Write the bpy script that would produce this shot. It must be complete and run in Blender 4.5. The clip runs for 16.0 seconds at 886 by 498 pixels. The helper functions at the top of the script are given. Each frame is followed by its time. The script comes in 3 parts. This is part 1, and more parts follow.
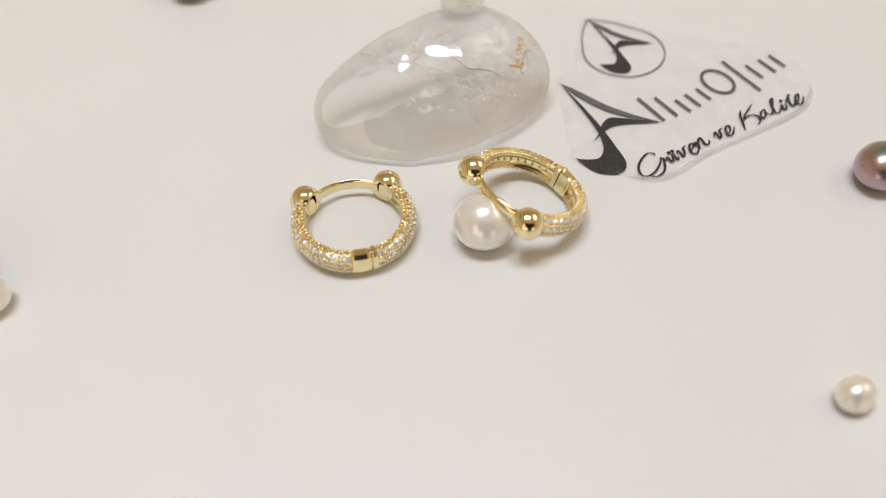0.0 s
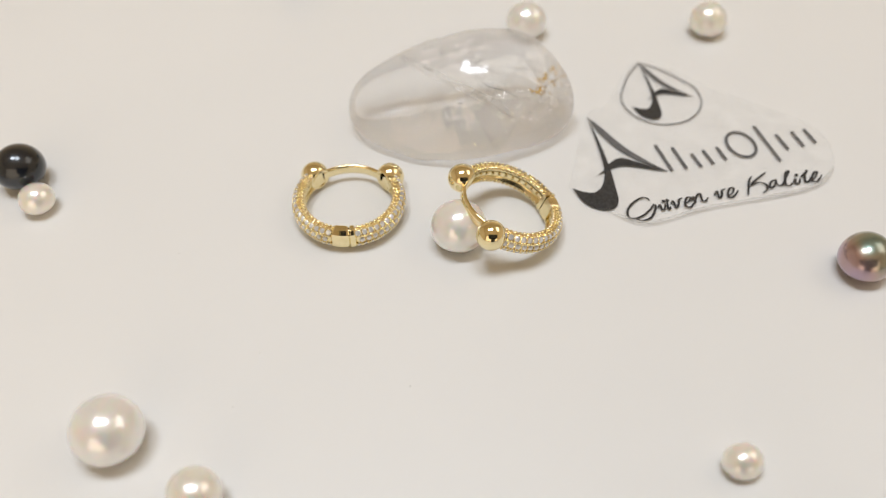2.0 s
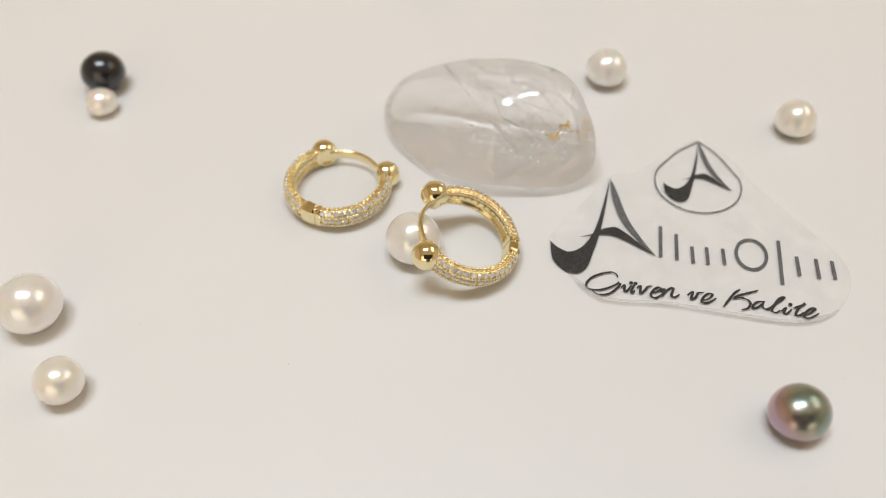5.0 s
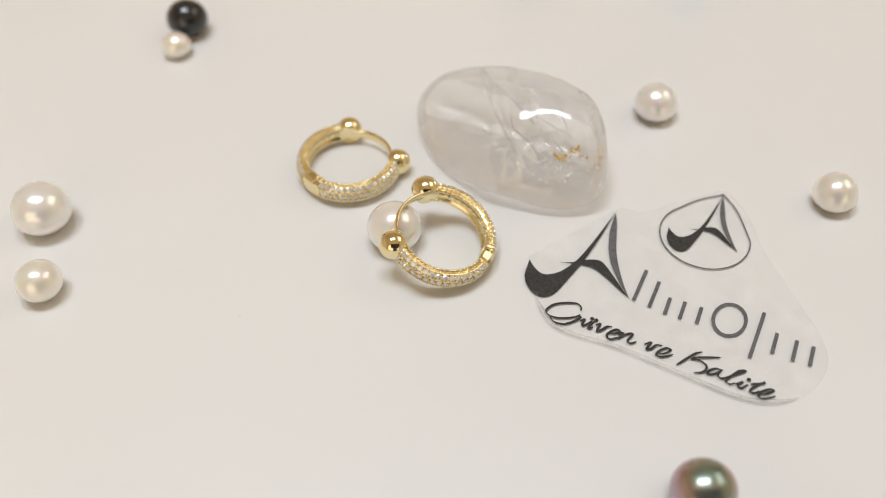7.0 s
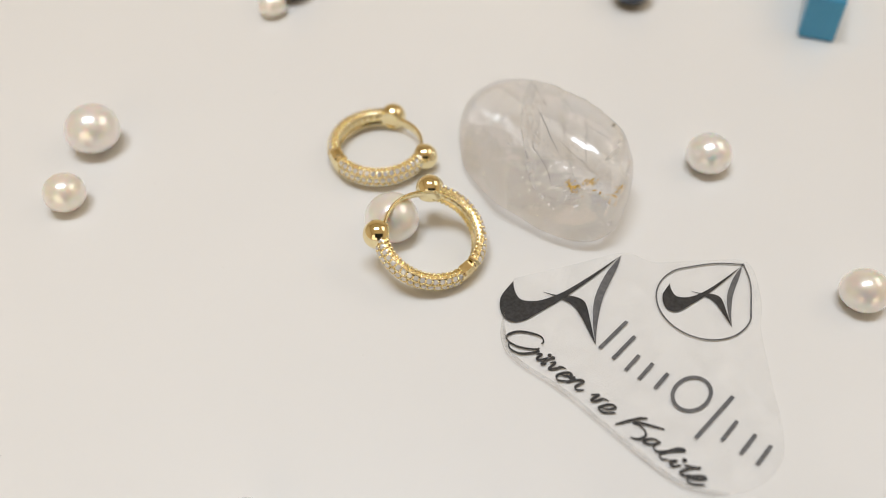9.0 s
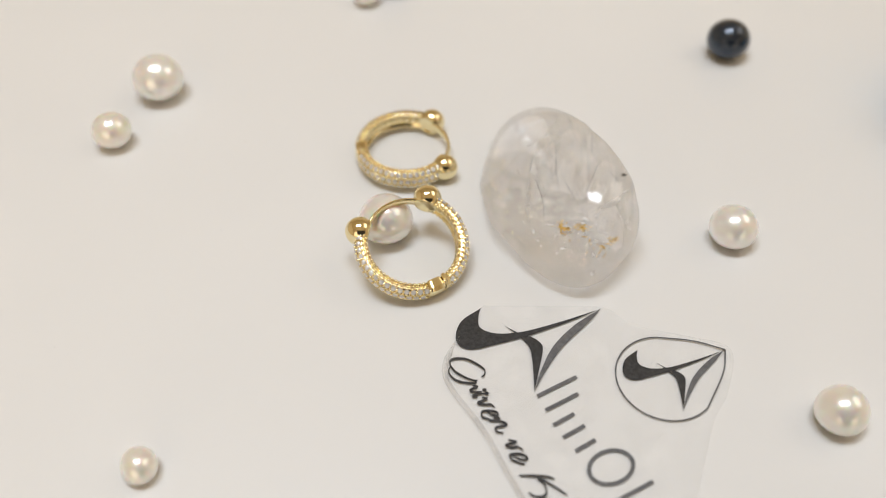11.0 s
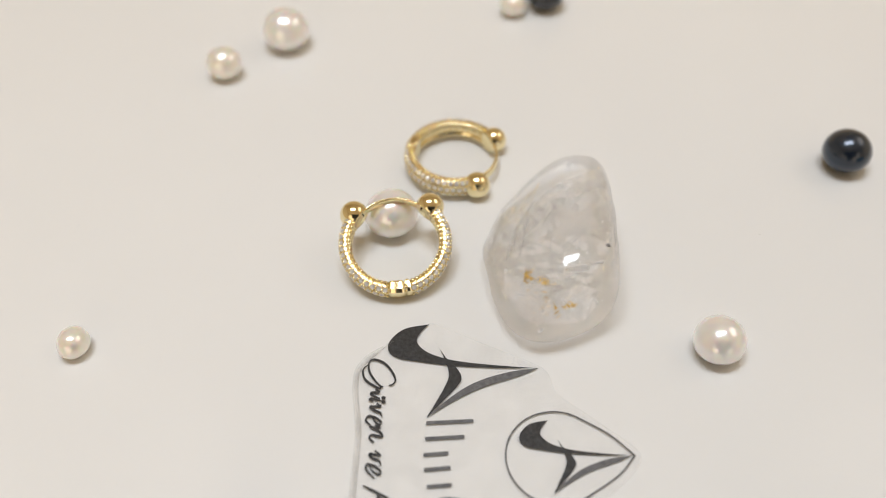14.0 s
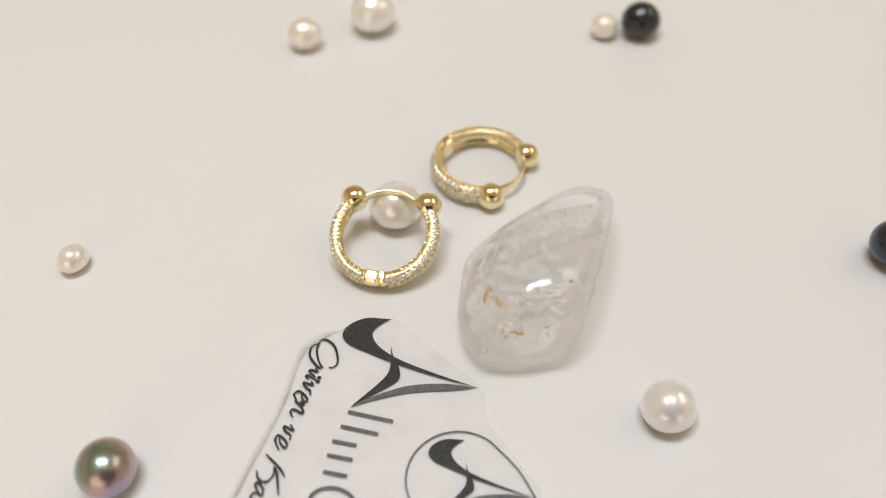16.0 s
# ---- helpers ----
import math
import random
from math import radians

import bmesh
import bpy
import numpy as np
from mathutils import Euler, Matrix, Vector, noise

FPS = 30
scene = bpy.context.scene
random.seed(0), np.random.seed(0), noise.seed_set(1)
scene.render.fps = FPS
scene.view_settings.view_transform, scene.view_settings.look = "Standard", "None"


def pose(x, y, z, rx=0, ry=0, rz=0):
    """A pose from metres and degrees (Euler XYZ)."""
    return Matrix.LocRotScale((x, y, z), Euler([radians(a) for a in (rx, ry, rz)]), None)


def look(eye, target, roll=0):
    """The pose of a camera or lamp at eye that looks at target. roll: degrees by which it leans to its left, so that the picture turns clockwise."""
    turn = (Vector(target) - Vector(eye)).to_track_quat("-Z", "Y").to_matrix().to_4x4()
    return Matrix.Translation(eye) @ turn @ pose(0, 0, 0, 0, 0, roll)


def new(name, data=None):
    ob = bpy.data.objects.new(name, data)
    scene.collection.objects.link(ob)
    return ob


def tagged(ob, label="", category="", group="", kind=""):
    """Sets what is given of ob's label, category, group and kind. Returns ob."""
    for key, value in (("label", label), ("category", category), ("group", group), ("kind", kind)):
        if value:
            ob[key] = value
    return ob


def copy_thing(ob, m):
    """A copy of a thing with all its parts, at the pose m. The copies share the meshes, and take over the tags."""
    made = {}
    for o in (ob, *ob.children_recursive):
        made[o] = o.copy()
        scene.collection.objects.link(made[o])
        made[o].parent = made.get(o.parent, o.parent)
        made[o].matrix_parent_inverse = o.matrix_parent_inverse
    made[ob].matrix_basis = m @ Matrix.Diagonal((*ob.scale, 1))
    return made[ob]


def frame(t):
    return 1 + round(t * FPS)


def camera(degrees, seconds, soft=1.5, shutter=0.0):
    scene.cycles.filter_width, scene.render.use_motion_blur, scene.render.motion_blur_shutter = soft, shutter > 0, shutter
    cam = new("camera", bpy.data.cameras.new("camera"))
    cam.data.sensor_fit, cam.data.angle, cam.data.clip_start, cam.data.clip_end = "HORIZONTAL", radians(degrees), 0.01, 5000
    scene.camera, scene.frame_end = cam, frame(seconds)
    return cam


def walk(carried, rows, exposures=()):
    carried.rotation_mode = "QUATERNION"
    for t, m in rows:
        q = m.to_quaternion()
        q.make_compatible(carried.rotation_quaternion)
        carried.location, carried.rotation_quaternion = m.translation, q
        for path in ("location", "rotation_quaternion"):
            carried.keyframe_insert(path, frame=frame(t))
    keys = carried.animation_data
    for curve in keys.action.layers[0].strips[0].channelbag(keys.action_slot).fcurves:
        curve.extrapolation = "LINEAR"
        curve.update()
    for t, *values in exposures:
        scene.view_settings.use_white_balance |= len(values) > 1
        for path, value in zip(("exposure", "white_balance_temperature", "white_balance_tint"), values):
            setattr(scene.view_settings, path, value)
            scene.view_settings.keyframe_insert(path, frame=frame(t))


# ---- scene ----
MM = 0.001
cam = camera(51.29, 16.0, soft=0.9)
cam.data.dof.use_dof = True
cam.data.dof.focus_distance = 0.104
cam.data.dof.aperture_fstop = 15.0
# seconds, place in mm, turn in degrees: a phone held almost still over the turning disc
ROWS = [
    (0.0, -1.31, -73.10, 75.66, 40.38, 0.41, 0.52),
    (0.2, -1.21, -76.38, 78.47, 41.19, 0.46, 0.17),
    (0.5, -1.16, -77.93, 79.79, 41.18, 0.49, 0.01),
    (1.0, -1.69, -79.61, 80.57, 41.02, 0.42, -0.15),
    (1.5, -1.42, -79.71, 80.53, 40.99, 0.40, -0.30),
    (2.0, -1.88, -79.49, 81.08, 41.16, 0.48, -0.31),
    (2.5, -1.45, -79.53, 81.47, 41.23, 0.49, -0.46),
    (3.0, -1.09, -79.60, 81.73, 41.30, 0.54, -0.65),
    (3.5, -0.74, -79.38, 81.66, 41.38, 0.59, -0.70),
    (4.0, -0.29, -79.38, 81.96, 41.45, 0.69, -0.96),
    (6.5, -0.81, -80.69, 82.89, 41.96, 0.67, -1.26),
    (7.0, -0.28, -81.10, 82.89, 41.94, 0.72, -1.36),
    (7.5, -0.44, -80.94, 82.75, 41.96, 0.74, -1.25),
    (8.0, -0.36, -81.00, 82.70, 41.93, 0.70, -1.14),
    (8.5, -0.69, -80.80, 82.67, 41.89, 0.66, -0.89),
    (9.0, -0.53, -80.38, 82.62, 41.92, 0.64, -0.73),
    (9.5, -0.04, -80.02, 82.79, 41.99, 0.66, -0.70),
    (12.0, -0.49, -78.94, 82.93, 42.39, 0.47, -0.41),
    (12.5, -0.44, -78.94, 83.37, 42.45, 0.49, -0.43),
    (13.0, -0.52, -79.27, 83.98, 42.52, 0.47, -0.36),
    (13.5, -0.49, -79.39, 84.02, 42.53, 0.44, -0.31),
    (14.0, -0.54, -79.18, 84.21, 42.63, 0.46, -0.35),
    (14.5, -0.53, -79.14, 84.29, 42.69, 0.46, -0.38),
    (15.0, -0.27, -79.51, 84.52, 42.78, 0.58, -0.51),
    (15.5, 0.04, -79.34, 84.40, 42.86, 0.61, -0.55),
    (16.0, 0.09, -79.04, 83.96, 42.88, 0.56, -0.34),
]
walk(cam, [(t, pose(x * MM, y * MM, z * MM, rx, ry, rz)) for t, x, y, z, rx, ry, rz in ROWS])
SPIN = 8.6539      # degrees a second, clockwise from above

# ---- light ----
world = bpy.data.worlds.new("room_air")
scene.world = world
world.use_nodes = True
bg = world.node_tree.nodes["Background"]
bg.inputs[0].default_value = (1.0, 0.88, 0.74, 1)
bg.inputs[1].default_value = 0.12
scene.view_settings.exposure = 0.0


def panel(name, size_x, size_y, place, aim, watts, colour, shape="RECTANGLE"):
    lamp = bpy.data.lights.new(name, "AREA")
    lamp.shape, lamp.size, lamp.size_y = shape, size_x, size_y
    lamp.energy, lamp.color = watts, colour
    ob = new(name, lamp)
    ob.matrix_basis = look(place, aim)
    return ob


panel("ceiling_round_light", 0.46, 0.46, (-0.38, 0.02, 1.70), (-0.38, 0.02, 0), 10.5, (0.825, 0.905, 1.0), "ELLIPSE")
panel("ceiling_round_light", 0.46, 0.46, (0.11, 0.06, 1.70), (0.11, 0.06, 0), 8.1, (0.825, 0.905, 1.0), "ELLIPSE")
# added warm fill with no known lamp behind it, tints the shadows
panel("front_fill_light", 3.0, 1.4, (0.0, -1.76, 0.72), (0.0, 0.0, 0), 13.8, (1.0, 0.85, 0.66))
# added fill, no such lamp known; lifts the right side of the board
panel("side_fill_light", 1.2, 1.2, (1.35, 0.4, 1.60), (0.3, 0.1, 0), 7.5, (1.0, 0.93, 0.84))


# ---- materials ----
def material(name):
    m = bpy.data.materials.new(name)
    m.use_nodes = True
    nodes = m.node_tree.nodes
    return m, nodes, m.node_tree.links, nodes["Principled BSDF"]


def put(shader, **values):
    for key, value in values.items():
        socket = shader.inputs[key.replace("_", " ")]
        socket.default_value = (*value, 1) if isinstance(value, tuple) and len(value) == 3 else value


def noise_node(nodes, links, scale, detail=4.0, rough=0.55):
    co = nodes.new("ShaderNodeTexCoord")
    n = nodes.new("ShaderNodeTexNoise")
    n.inputs["Scale"].default_value = scale
    n.inputs["Detail"].default_value = detail
    n.inputs["Roughness"].default_value = rough
    links.new(co.outputs["Object"], n.inputs["Vector"])
    return n


def ramp(nodes, links, source, stops):
    r = nodes.new("ShaderNodeValToRGB")
    while len(r.color_ramp.elements) < len(stops):
        r.color_ramp.elements.new(0.5)
    for e, (p, c) in zip(r.color_ramp.elements, stops):
        e.position, e.color = p, (*c, 1)
    links.new(source, r.inputs[0])
    return r


def bump(nodes, links, shader, height, strength, distance):
    b = nodes.new("ShaderNodeBump")
    b.inputs["Strength"].default_value = strength
    b.inputs["Distance"].default_value = distance
    links.new(height, b.inputs["Height"])
    links.new(b.outputs[0], shader.inputs["Normal"])


def plain(name, colour, rough, metallic=0.0, vary=0.06, scale=300.0, relief=0.0, **more):
    m, nodes, links, s = material(name)
    put(s, Roughness=rough, Metallic=metallic, **more)
    n = noise_node(nodes, links, scale)
    lo = tuple(c * (1 - vary) for c in colour)
    hi = tuple(min(1.0, c * (1 + vary)) for c in colour)
    r = ramp(nodes, links, n.outputs[0], [(0.3, lo), (0.7, hi)])
    links.new(r.outputs[0], s.inputs["Base Color"])
    if relief:
        bump(nodes, links, s, n.outputs[0], 0.3, relief)
    return m


def board_material():
    m, nodes, links, s = material("white_laminate")
    big = noise_node(nodes, links, 18, 3)
    fine = noise_node(nodes, links, 2600, 2)
    r = ramp(nodes, links, big.outputs[0], [(0.3, (0.80, 0.785, 0.765)), (0.7, (0.82, 0.805, 0.785))])
    links.new(r.outputs[0], s.inputs["Base Color"])
    put(s, Roughness=0.42, Coat_Weight=0.25, Coat_Roughness=0.12)
    bump(nodes, links, s, fine.outputs[0], 0.08, 0.00002)
    return m


def gold_material(name, rough):
    m, nodes, links, s = material(name)
    n = noise_node(nodes, links, 900, 3)
    r = ramp(nodes, links, n.outputs[0], [(0.3, (0.87, 0.745, 0.435)), (0.7, (0.93, 0.82, 0.525))])
    links.new(r.outputs[0], s.inputs["Base Color"])
    put(s, Metallic=1.0, Roughness=rough)
    bump(nodes, links, s, n.outputs[0], 0.12, 0.00004)
    return m


def pearl_material(name, low, high, rough=0.23):
    m, nodes, links, s = material(name)
    n = noise_node(nodes, links, 260, 3)
    r = ramp(nodes, links, n.outputs[0], [(0.3, low), (0.7, high)])
    links.new(r.outputs[0], s.inputs["Base Color"])
    put(s, Roughness=rough, Metallic=0.34, Coat_Weight=0.9, Coat_Roughness=0.09, Coat_IOR=1.8, Subsurface_Weight=0.25, Subsurface_Scale=0.001,
        Sheen_Weight=0.25, Sheen_Roughness=0.4, Sheen_Tint=(1.0, 0.94, 0.93))
    bump(nodes, links, s, n.outputs[0], 0.15, 0.00012)
    return m


def dark_pearl_material(name, stops, metallic, film, zones=0.0):
    m, nodes, links, s = material(name)
    n = noise_node(nodes, links, 150, 2, 0.4)
    value = n.outputs[0]
    if zones:
        split = nodes.new("ShaderNodeSeparateXYZ")
        co = nodes.new("ShaderNodeTexCoord")
        links.new(co.outputs["Object"], split.inputs[0])
        height = nodes.new("ShaderNodeMath")
        height.operation = "MULTIPLY_ADD"
        height.inputs[1].default_value = zones
        links.new(split.outputs["Z"], height.inputs[0])
        links.new(value, height.inputs[2])
        value = height.outputs[0]
    r = ramp(nodes, links, value, stops)
    links.new(r.outputs[0], s.inputs["Base Color"])
    put(s, Metallic=metallic, Roughness=0.26, Coat_Weight=0.8, Coat_Roughness=0.07)
    s.inputs["Thin Film Thickness"].default_value = film
    s.inputs["Thin Film IOR"].default_value = 1.6
    bump(nodes, links, s, n.outputs[0], 0.12, 0.0001)
    return m


def quartz_material():
    m, nodes, links, s = material("clear_quartz")
    put(s, Base_Color=(1.0, 1.0, 1.0), Roughness=0.0, IOR=1.5, Transmission_Weight=1.0)
    n = noise_node(nodes, links, 150, 7, 0.66)
    n.inputs["Distortion"].default_value = 0.5
    milk = nodes.new("ShaderNodeBsdfTranslucent")
    milk.inputs[0].default_value = (0.95, 0.95, 0.94, 1)
    cloud = nodes.new("ShaderNodeBsdfDiffuse")
    cloud.inputs[0].default_value = (0.97, 0.97, 0.97, 1)
    both = nodes.new("ShaderNodeMixShader")
    both.inputs[0].default_value = 0.4
    links.new(cloud.outputs[0], both.inputs[1])
    links.new(milk.outputs[0], both.inputs[2])
    # light also passes straight on through the stone
    clear = nodes.new("ShaderNodeBsdfTransparent")
    body = nodes.new("ShaderNodeMixShader")
    body.inputs[0].default_value = 0.60
    links.new(s.outputs[0], body.inputs[1])
    links.new(clear.outputs[0], body.inputs[2])
    r = ramp(nodes, links, n.outputs[0], [(0.42, (0.0,) * 3), (0.76, (0.13,) * 3)])
    mix = nodes.new("ShaderNodeMixShader")
    links.new(r.outputs[0], mix.inputs[0])
    links.new(body.outputs[0], mix.inputs[1])
    links.new(both.outputs[0], mix.inputs[2])
    shine = nodes.new("ShaderNodeBsdfGlossy")
    shine.inputs["Roughness"].default_value = 0.03
    edge = nodes.new("ShaderNodeLayerWeight")
    edge.inputs["Blend"].default_value = 0.5
    power = nodes.new("ShaderNodeMath")
    power.operation = "POWER"
    power.inputs[1].default_value = 4.0
    links.new(edge.outputs["Facing"], power.inputs[0])
    gain = nodes.new("ShaderNodeMath")
    gain.operation = "MULTIPLY_ADD"
    gain.inputs[1].default_value, gain.inputs[2].default_value = 0.55, 0.05
    links.new(power.outputs[0], gain.inputs[0])
    top = nodes.new("ShaderNodeMixShader")
    links.new(gain.outputs[0], top.inputs[0])
    links.new(mix.outputs[0], top.inputs[1])
    links.new(shine.outputs[0], top.inputs[2])
    links.new(top.outputs[0], nodes["Material Output"].inputs[0])
    fine = noise_node(nodes, links, 260, 3)
    bump(nodes, links, s, fine.outputs[0], 0.12, 0.0002)
    return m


def veil_material(name, thin, thick):
    m, nodes, links, s = material(name)
    put(s, Base_Color=(0.98, 0.98, 0.98), Roughness=0.5)
    n = noise_node(nodes, links, 420, 6, 0.7)
    n.inputs["Distortion"].default_value = 0.8
    r = ramp(nodes, links, n.outputs[0], [(0.3, (thin,) * 3), (0.72, (thick,) * 3)])
    milk = nodes.new("ShaderNodeBsdfTranslucent")
    milk.inputs[0].default_value = (0.98, 0.98, 0.98, 1)
    both = nodes.new("ShaderNodeMixShader")
    both.inputs[0].default_value = 0.5
    links.new(s.outputs[0], both.inputs[1])
    links.new(milk.outputs[0], both.inputs[2])
    clear = nodes.new("ShaderNodeBsdfTransparent")
    mix = nodes.new("ShaderNodeMixShader")
    links.new(r.outputs[0], mix.inputs[0])
    links.new(clear.outputs[0], mix.inputs[1])
    links.new(both.outputs[0], mix.inputs[2])
    links.new(mix.outputs[0], nodes["Material Output"].inputs[0])
    return m


def film_material(name, thin, thick, colour):
    m, nodes, links, s = material(name)
    n = noise_node(nodes, links, 240, 4)
    r = ramp(nodes, links, n.outputs[0], [(0.35, (thin,) * 3), (0.7, (thick,) * 3)])
    links.new(r.outputs[0], s.inputs["Alpha"])
    put(s, Base_Color=colour, Roughness=0.28, IOR=1.45)
    return m


BOARD = board_material()
GOLD = gold_material("polished_gold", 0.07)
GOLD_CAST = gold_material("cast_gold", 0.2)
CRYSTAL = plain("white_zirconia", (0.82, 0.795, 0.775), 0.03, metallic=0.42, vary=0.3, scale=1500, Coat_Weight=1.0, Coat_Roughness=0.02)
PEARL = pearl_material("white_pearl", (0.90, 0.87, 0.83), (0.95, 0.92, 0.885))
PEARL_CREAM = pearl_material("cream_pearl", (0.90, 0.85, 0.77), (0.95, 0.90, 0.82), 0.25)
PEACOCK = dark_pearl_material("peacock_pearl", [(0.3, (0.30, 0.29, 0.42)), (0.46, (0.46, 0.34, 0.43)), (0.58, (0.50, 0.35, 0.34)), (0.66, (0.41, 0.37, 0.30)), (0.75, (0.25, 0.34, 0.30))],
                              0.85, 380.0, 95.0)
BLACK_PEARL = dark_pearl_material("black_pearl", [(0.3, (0.006, 0.007, 0.010)), (0.7, (0.014, 0.018, 0.026))], 0.25, 0.0)
NAVY_PEARL = dark_pearl_material("navy_pearl", [(0.3, (0.012, 0.020, 0.036)), (0.7, (0.025, 0.042, 0.070))], 0.5, 0.0)
QUARTZ = quartz_material()
VEIL = veil_material("quartz_veil", 0.10, 0.40)
VEIL_THIN = veil_material("thin_quartz_veil", 0.02, 0.24)
RUST = plain("rust_inclusion", (0.80, 0.42, 0.03), 0.5, vary=0.5, scale=1500)
DARK = plain("dark_inclusion", (0.02, 0.02, 0.025), 0.5, vary=0.3, scale=900)
# near-white colour stands in for the sparkle of fractures in the stone
GLINT = plain("fracture_glint_white", (0.95, 0.95, 0.95), 0.14, metallic=0.2, vary=0.05, scale=900)
CRACK = plain("grey_crack", (0.26, 0.26, 0.265), 0.5, vary=0.3, scale=900)
FILM = film_material("clear_plastic_film", 0.04, 0.10, (0.90, 0.885, 0.865))
# grey of the bent border paints the shade and reflection of its curl
FILM_EDGE_SHADE = film_material("film_edge_shade", 0.12, 0.25, (0.74, 0.73, 0.72))
INK = plain("black_print", (0.036, 0.036, 0.038), 0.38, vary=0.5, scale=2500)
INK_GREY = plain("grey_print", (0.13, 0.13, 0.135), 0.4, vary=0.35, scale=2500)
BLUE = plain("blue_plastic", (0.05, 0.30, 0.52), 0.35, vary=0.06, scale=200, Coat_Weight=0.3)
# amber rather than white, so that the bounce warms the shadows
WALL = plain("warm_bounce_paint", (0.88, 0.775, 0.60), 0.8, vary=0.04, scale=6)
WOOD = plain("pale_table_laminate", (0.68, 0.65, 0.61), 0.5, vary=0.1, scale=14)
RUBBER = plain("black_phone_shell", (0.02, 0.02, 0.022), 0.35, vary=0.2, scale=60)
STEEL = plain("grey_stand_metal", (0.25, 0.25, 0.26), 0.4, metallic=0.8, vary=0.1, scale=60)
LINT = plain("lint", (0.66, 0.64, 0.62), 0.8, vary=0.3, scale=900)


# ---- mesh helpers ----
def part(name, bm, mat, parent=None, label="", smooth=True, kind=""):
    me = bpy.data.meshes.new(name)
    bmesh.ops.recalc_face_normals(bm, faces=bm.faces)
    bm.to_mesh(me)
    bm.free()
    me.materials.append(mat)
    if smooth:
        me.polygons.foreach_set("use_smooth", [True] * len(me.polygons))
    ob = new(name, me)
    ob.parent = parent
    return tagged(ob, label, kind=kind)


def thing(name, label, category, group="", kind=""):
    return tagged(new(name), label, category, group, kind)


def box_mesh(bm, size, m, bevel=0.0, segments=2):
    made = bmesh.ops.create_cube(bm, size=1.0, matrix=m @ Matrix.Diagonal((*size, 1)))
    if bevel:
        edges = list({e for v in made["verts"] for e in v.link_edges})
        bmesh.ops.bevel(bm, geom=edges, offset=bevel, segments=segments, affect="EDGES", profile=0.5)
    return bm


def bezier(points, steps=10):
    """A smooth way through points, straight at the ends (Catmull-Rom)."""
    p = [Vector(q) for q in points]
    p = [2 * p[0] - p[1]] + p + [2 * p[-1] - p[-2]]
    out = []
    for a, b, c, d in zip(p, p[1:], p[2:], p[3:]):
        for k in range(steps):
            t = k / steps
            out.append(0.5 * (2 * b + (c - a) * t + (2 * a - 5 * b + 4 * c - d) * t * t + (3 * b - a - 3 * c + d) * t ** 3))
    return out + [p[-2]]


def lathe(bm, profile, steps=64):
    """Turns (radius, height) pairs about z."""
    rings = []
    for r, z in profile:
        if r < 1e-9:
            rings.append([bm.verts.new((0, 0, z))])
        else:
            rings.append([bm.verts.new((r * math.cos(2 * math.pi * k / steps), r * math.sin(2 * math.pi * k / steps), z)) for k in range(steps)])
    for a, b in zip(rings, rings[1:]):
        for k in range(steps):
            j = (k + 1) % steps
            if len(a) == 1:
                bm.faces.new((a[0], b[k], b[j]))
            elif len(b) == 1:
                bm.faces.new((a[k], b[0], a[j]))
            else:
                bm.faces.new((a[k], b[k], b[j], a[j]))
    return bm


# ---- room, table, disc ----
def slab(name, size, place, mat, label):
    ob = part(name, box_mesh(bmesh.new(), size, Matrix()), mat, smooth=False)
    ob.location = place
    return tagged(ob, label, kind="structure")


# unseen room, added to close the place and bounce light back
slab("floor", (4.4, 4.4, 0.1), (0, 0, -0.80), WOOD, "pale floor of the room")
slab("ceiling", (4.4, 4.4, 0.1), (0, 0, 1.80), WALL, "unseen ceiling, toned warm to tint the bounced light")
slab("wall_north", (4.4, 0.1, 2.5), (0, 2.15, 0.5), WALL, "unseen wall, toned warm to tint the bounced light")
slab("wall_south", (4.4, 0.1, 2.5), (0, -2.15, 0.5), WALL, "unseen wall, toned warm to tint the bounced light")
slab("wall_east", (0.1, 4.2, 2.5), (2.15, 0, 0.5), WALL, "unseen wall, toned warm to tint the bounced light")
slab("wall_west", (0.1, 4.2, 2.5), (-2.15, 0, 0.5), WALL, "unseen wall, toned warm to tint the bounced light")


def table():
    t = thing("table", "pale laminate table under the turning disc", "table")
    part("tabletop", box_mesh(bmesh.new(), (1.1, 0.7, 0.025), pose(0, 0, -0.0345), 0.004), WOOD, t)
    for sx in (-1, 1):
        for sy in (-1, 1):
            part("leg", box_mesh(bmesh.new(), (0.045, 0.045, 0.703), pose(sx * 0.5, sy * 0.3, -0.3985), 0.004), WOOD, t)
    return t


table()


def turntable():
    d = thing("display_turntable", "white glossy round turntable board with a little dust", "turntable", kind="structure")
    part("board", lathe(bmesh.new(), [(0, 0), (0.1685, 0), (0.1696, -0.0005), (0.17, -0.0015), (0.17, -0.006), (0.169, -0.007), (0, -0.007)], 160), BOARD, d)
    part("base", lathe(bmesh.new(), [(0, -0.0071), (0.09, -0.0071), (0.092, -0.009), (0.095, -0.0219), (0, -0.0219)], 96), BOARD, d)
    bm = bmesh.new()
    rnd = random.Random(5)
    for k in range(46):
        a, r = rnd.uniform(0, 6.283), 0.07 * math.sqrt(rnd.random())
        s = rnd.uniform(0.025, 0.06) * MM
        m = pose(r * math.cos(a), r * math.sin(a), s * 0.3, 0, 0, rnd.uniform(0, 180)) @ Matrix.Diagonal((s * rnd.uniform(1, 3), s, s * 0.5, 1))
        bmesh.ops.create_icosphere(bm, subdivisions=1, radius=1.0, matrix=m)
    part("dust_specks", bm, LINT, d, "tiny grey lint specks", kind="stuff")
    return d


DISC = turntable()
MOVERS = [DISC]


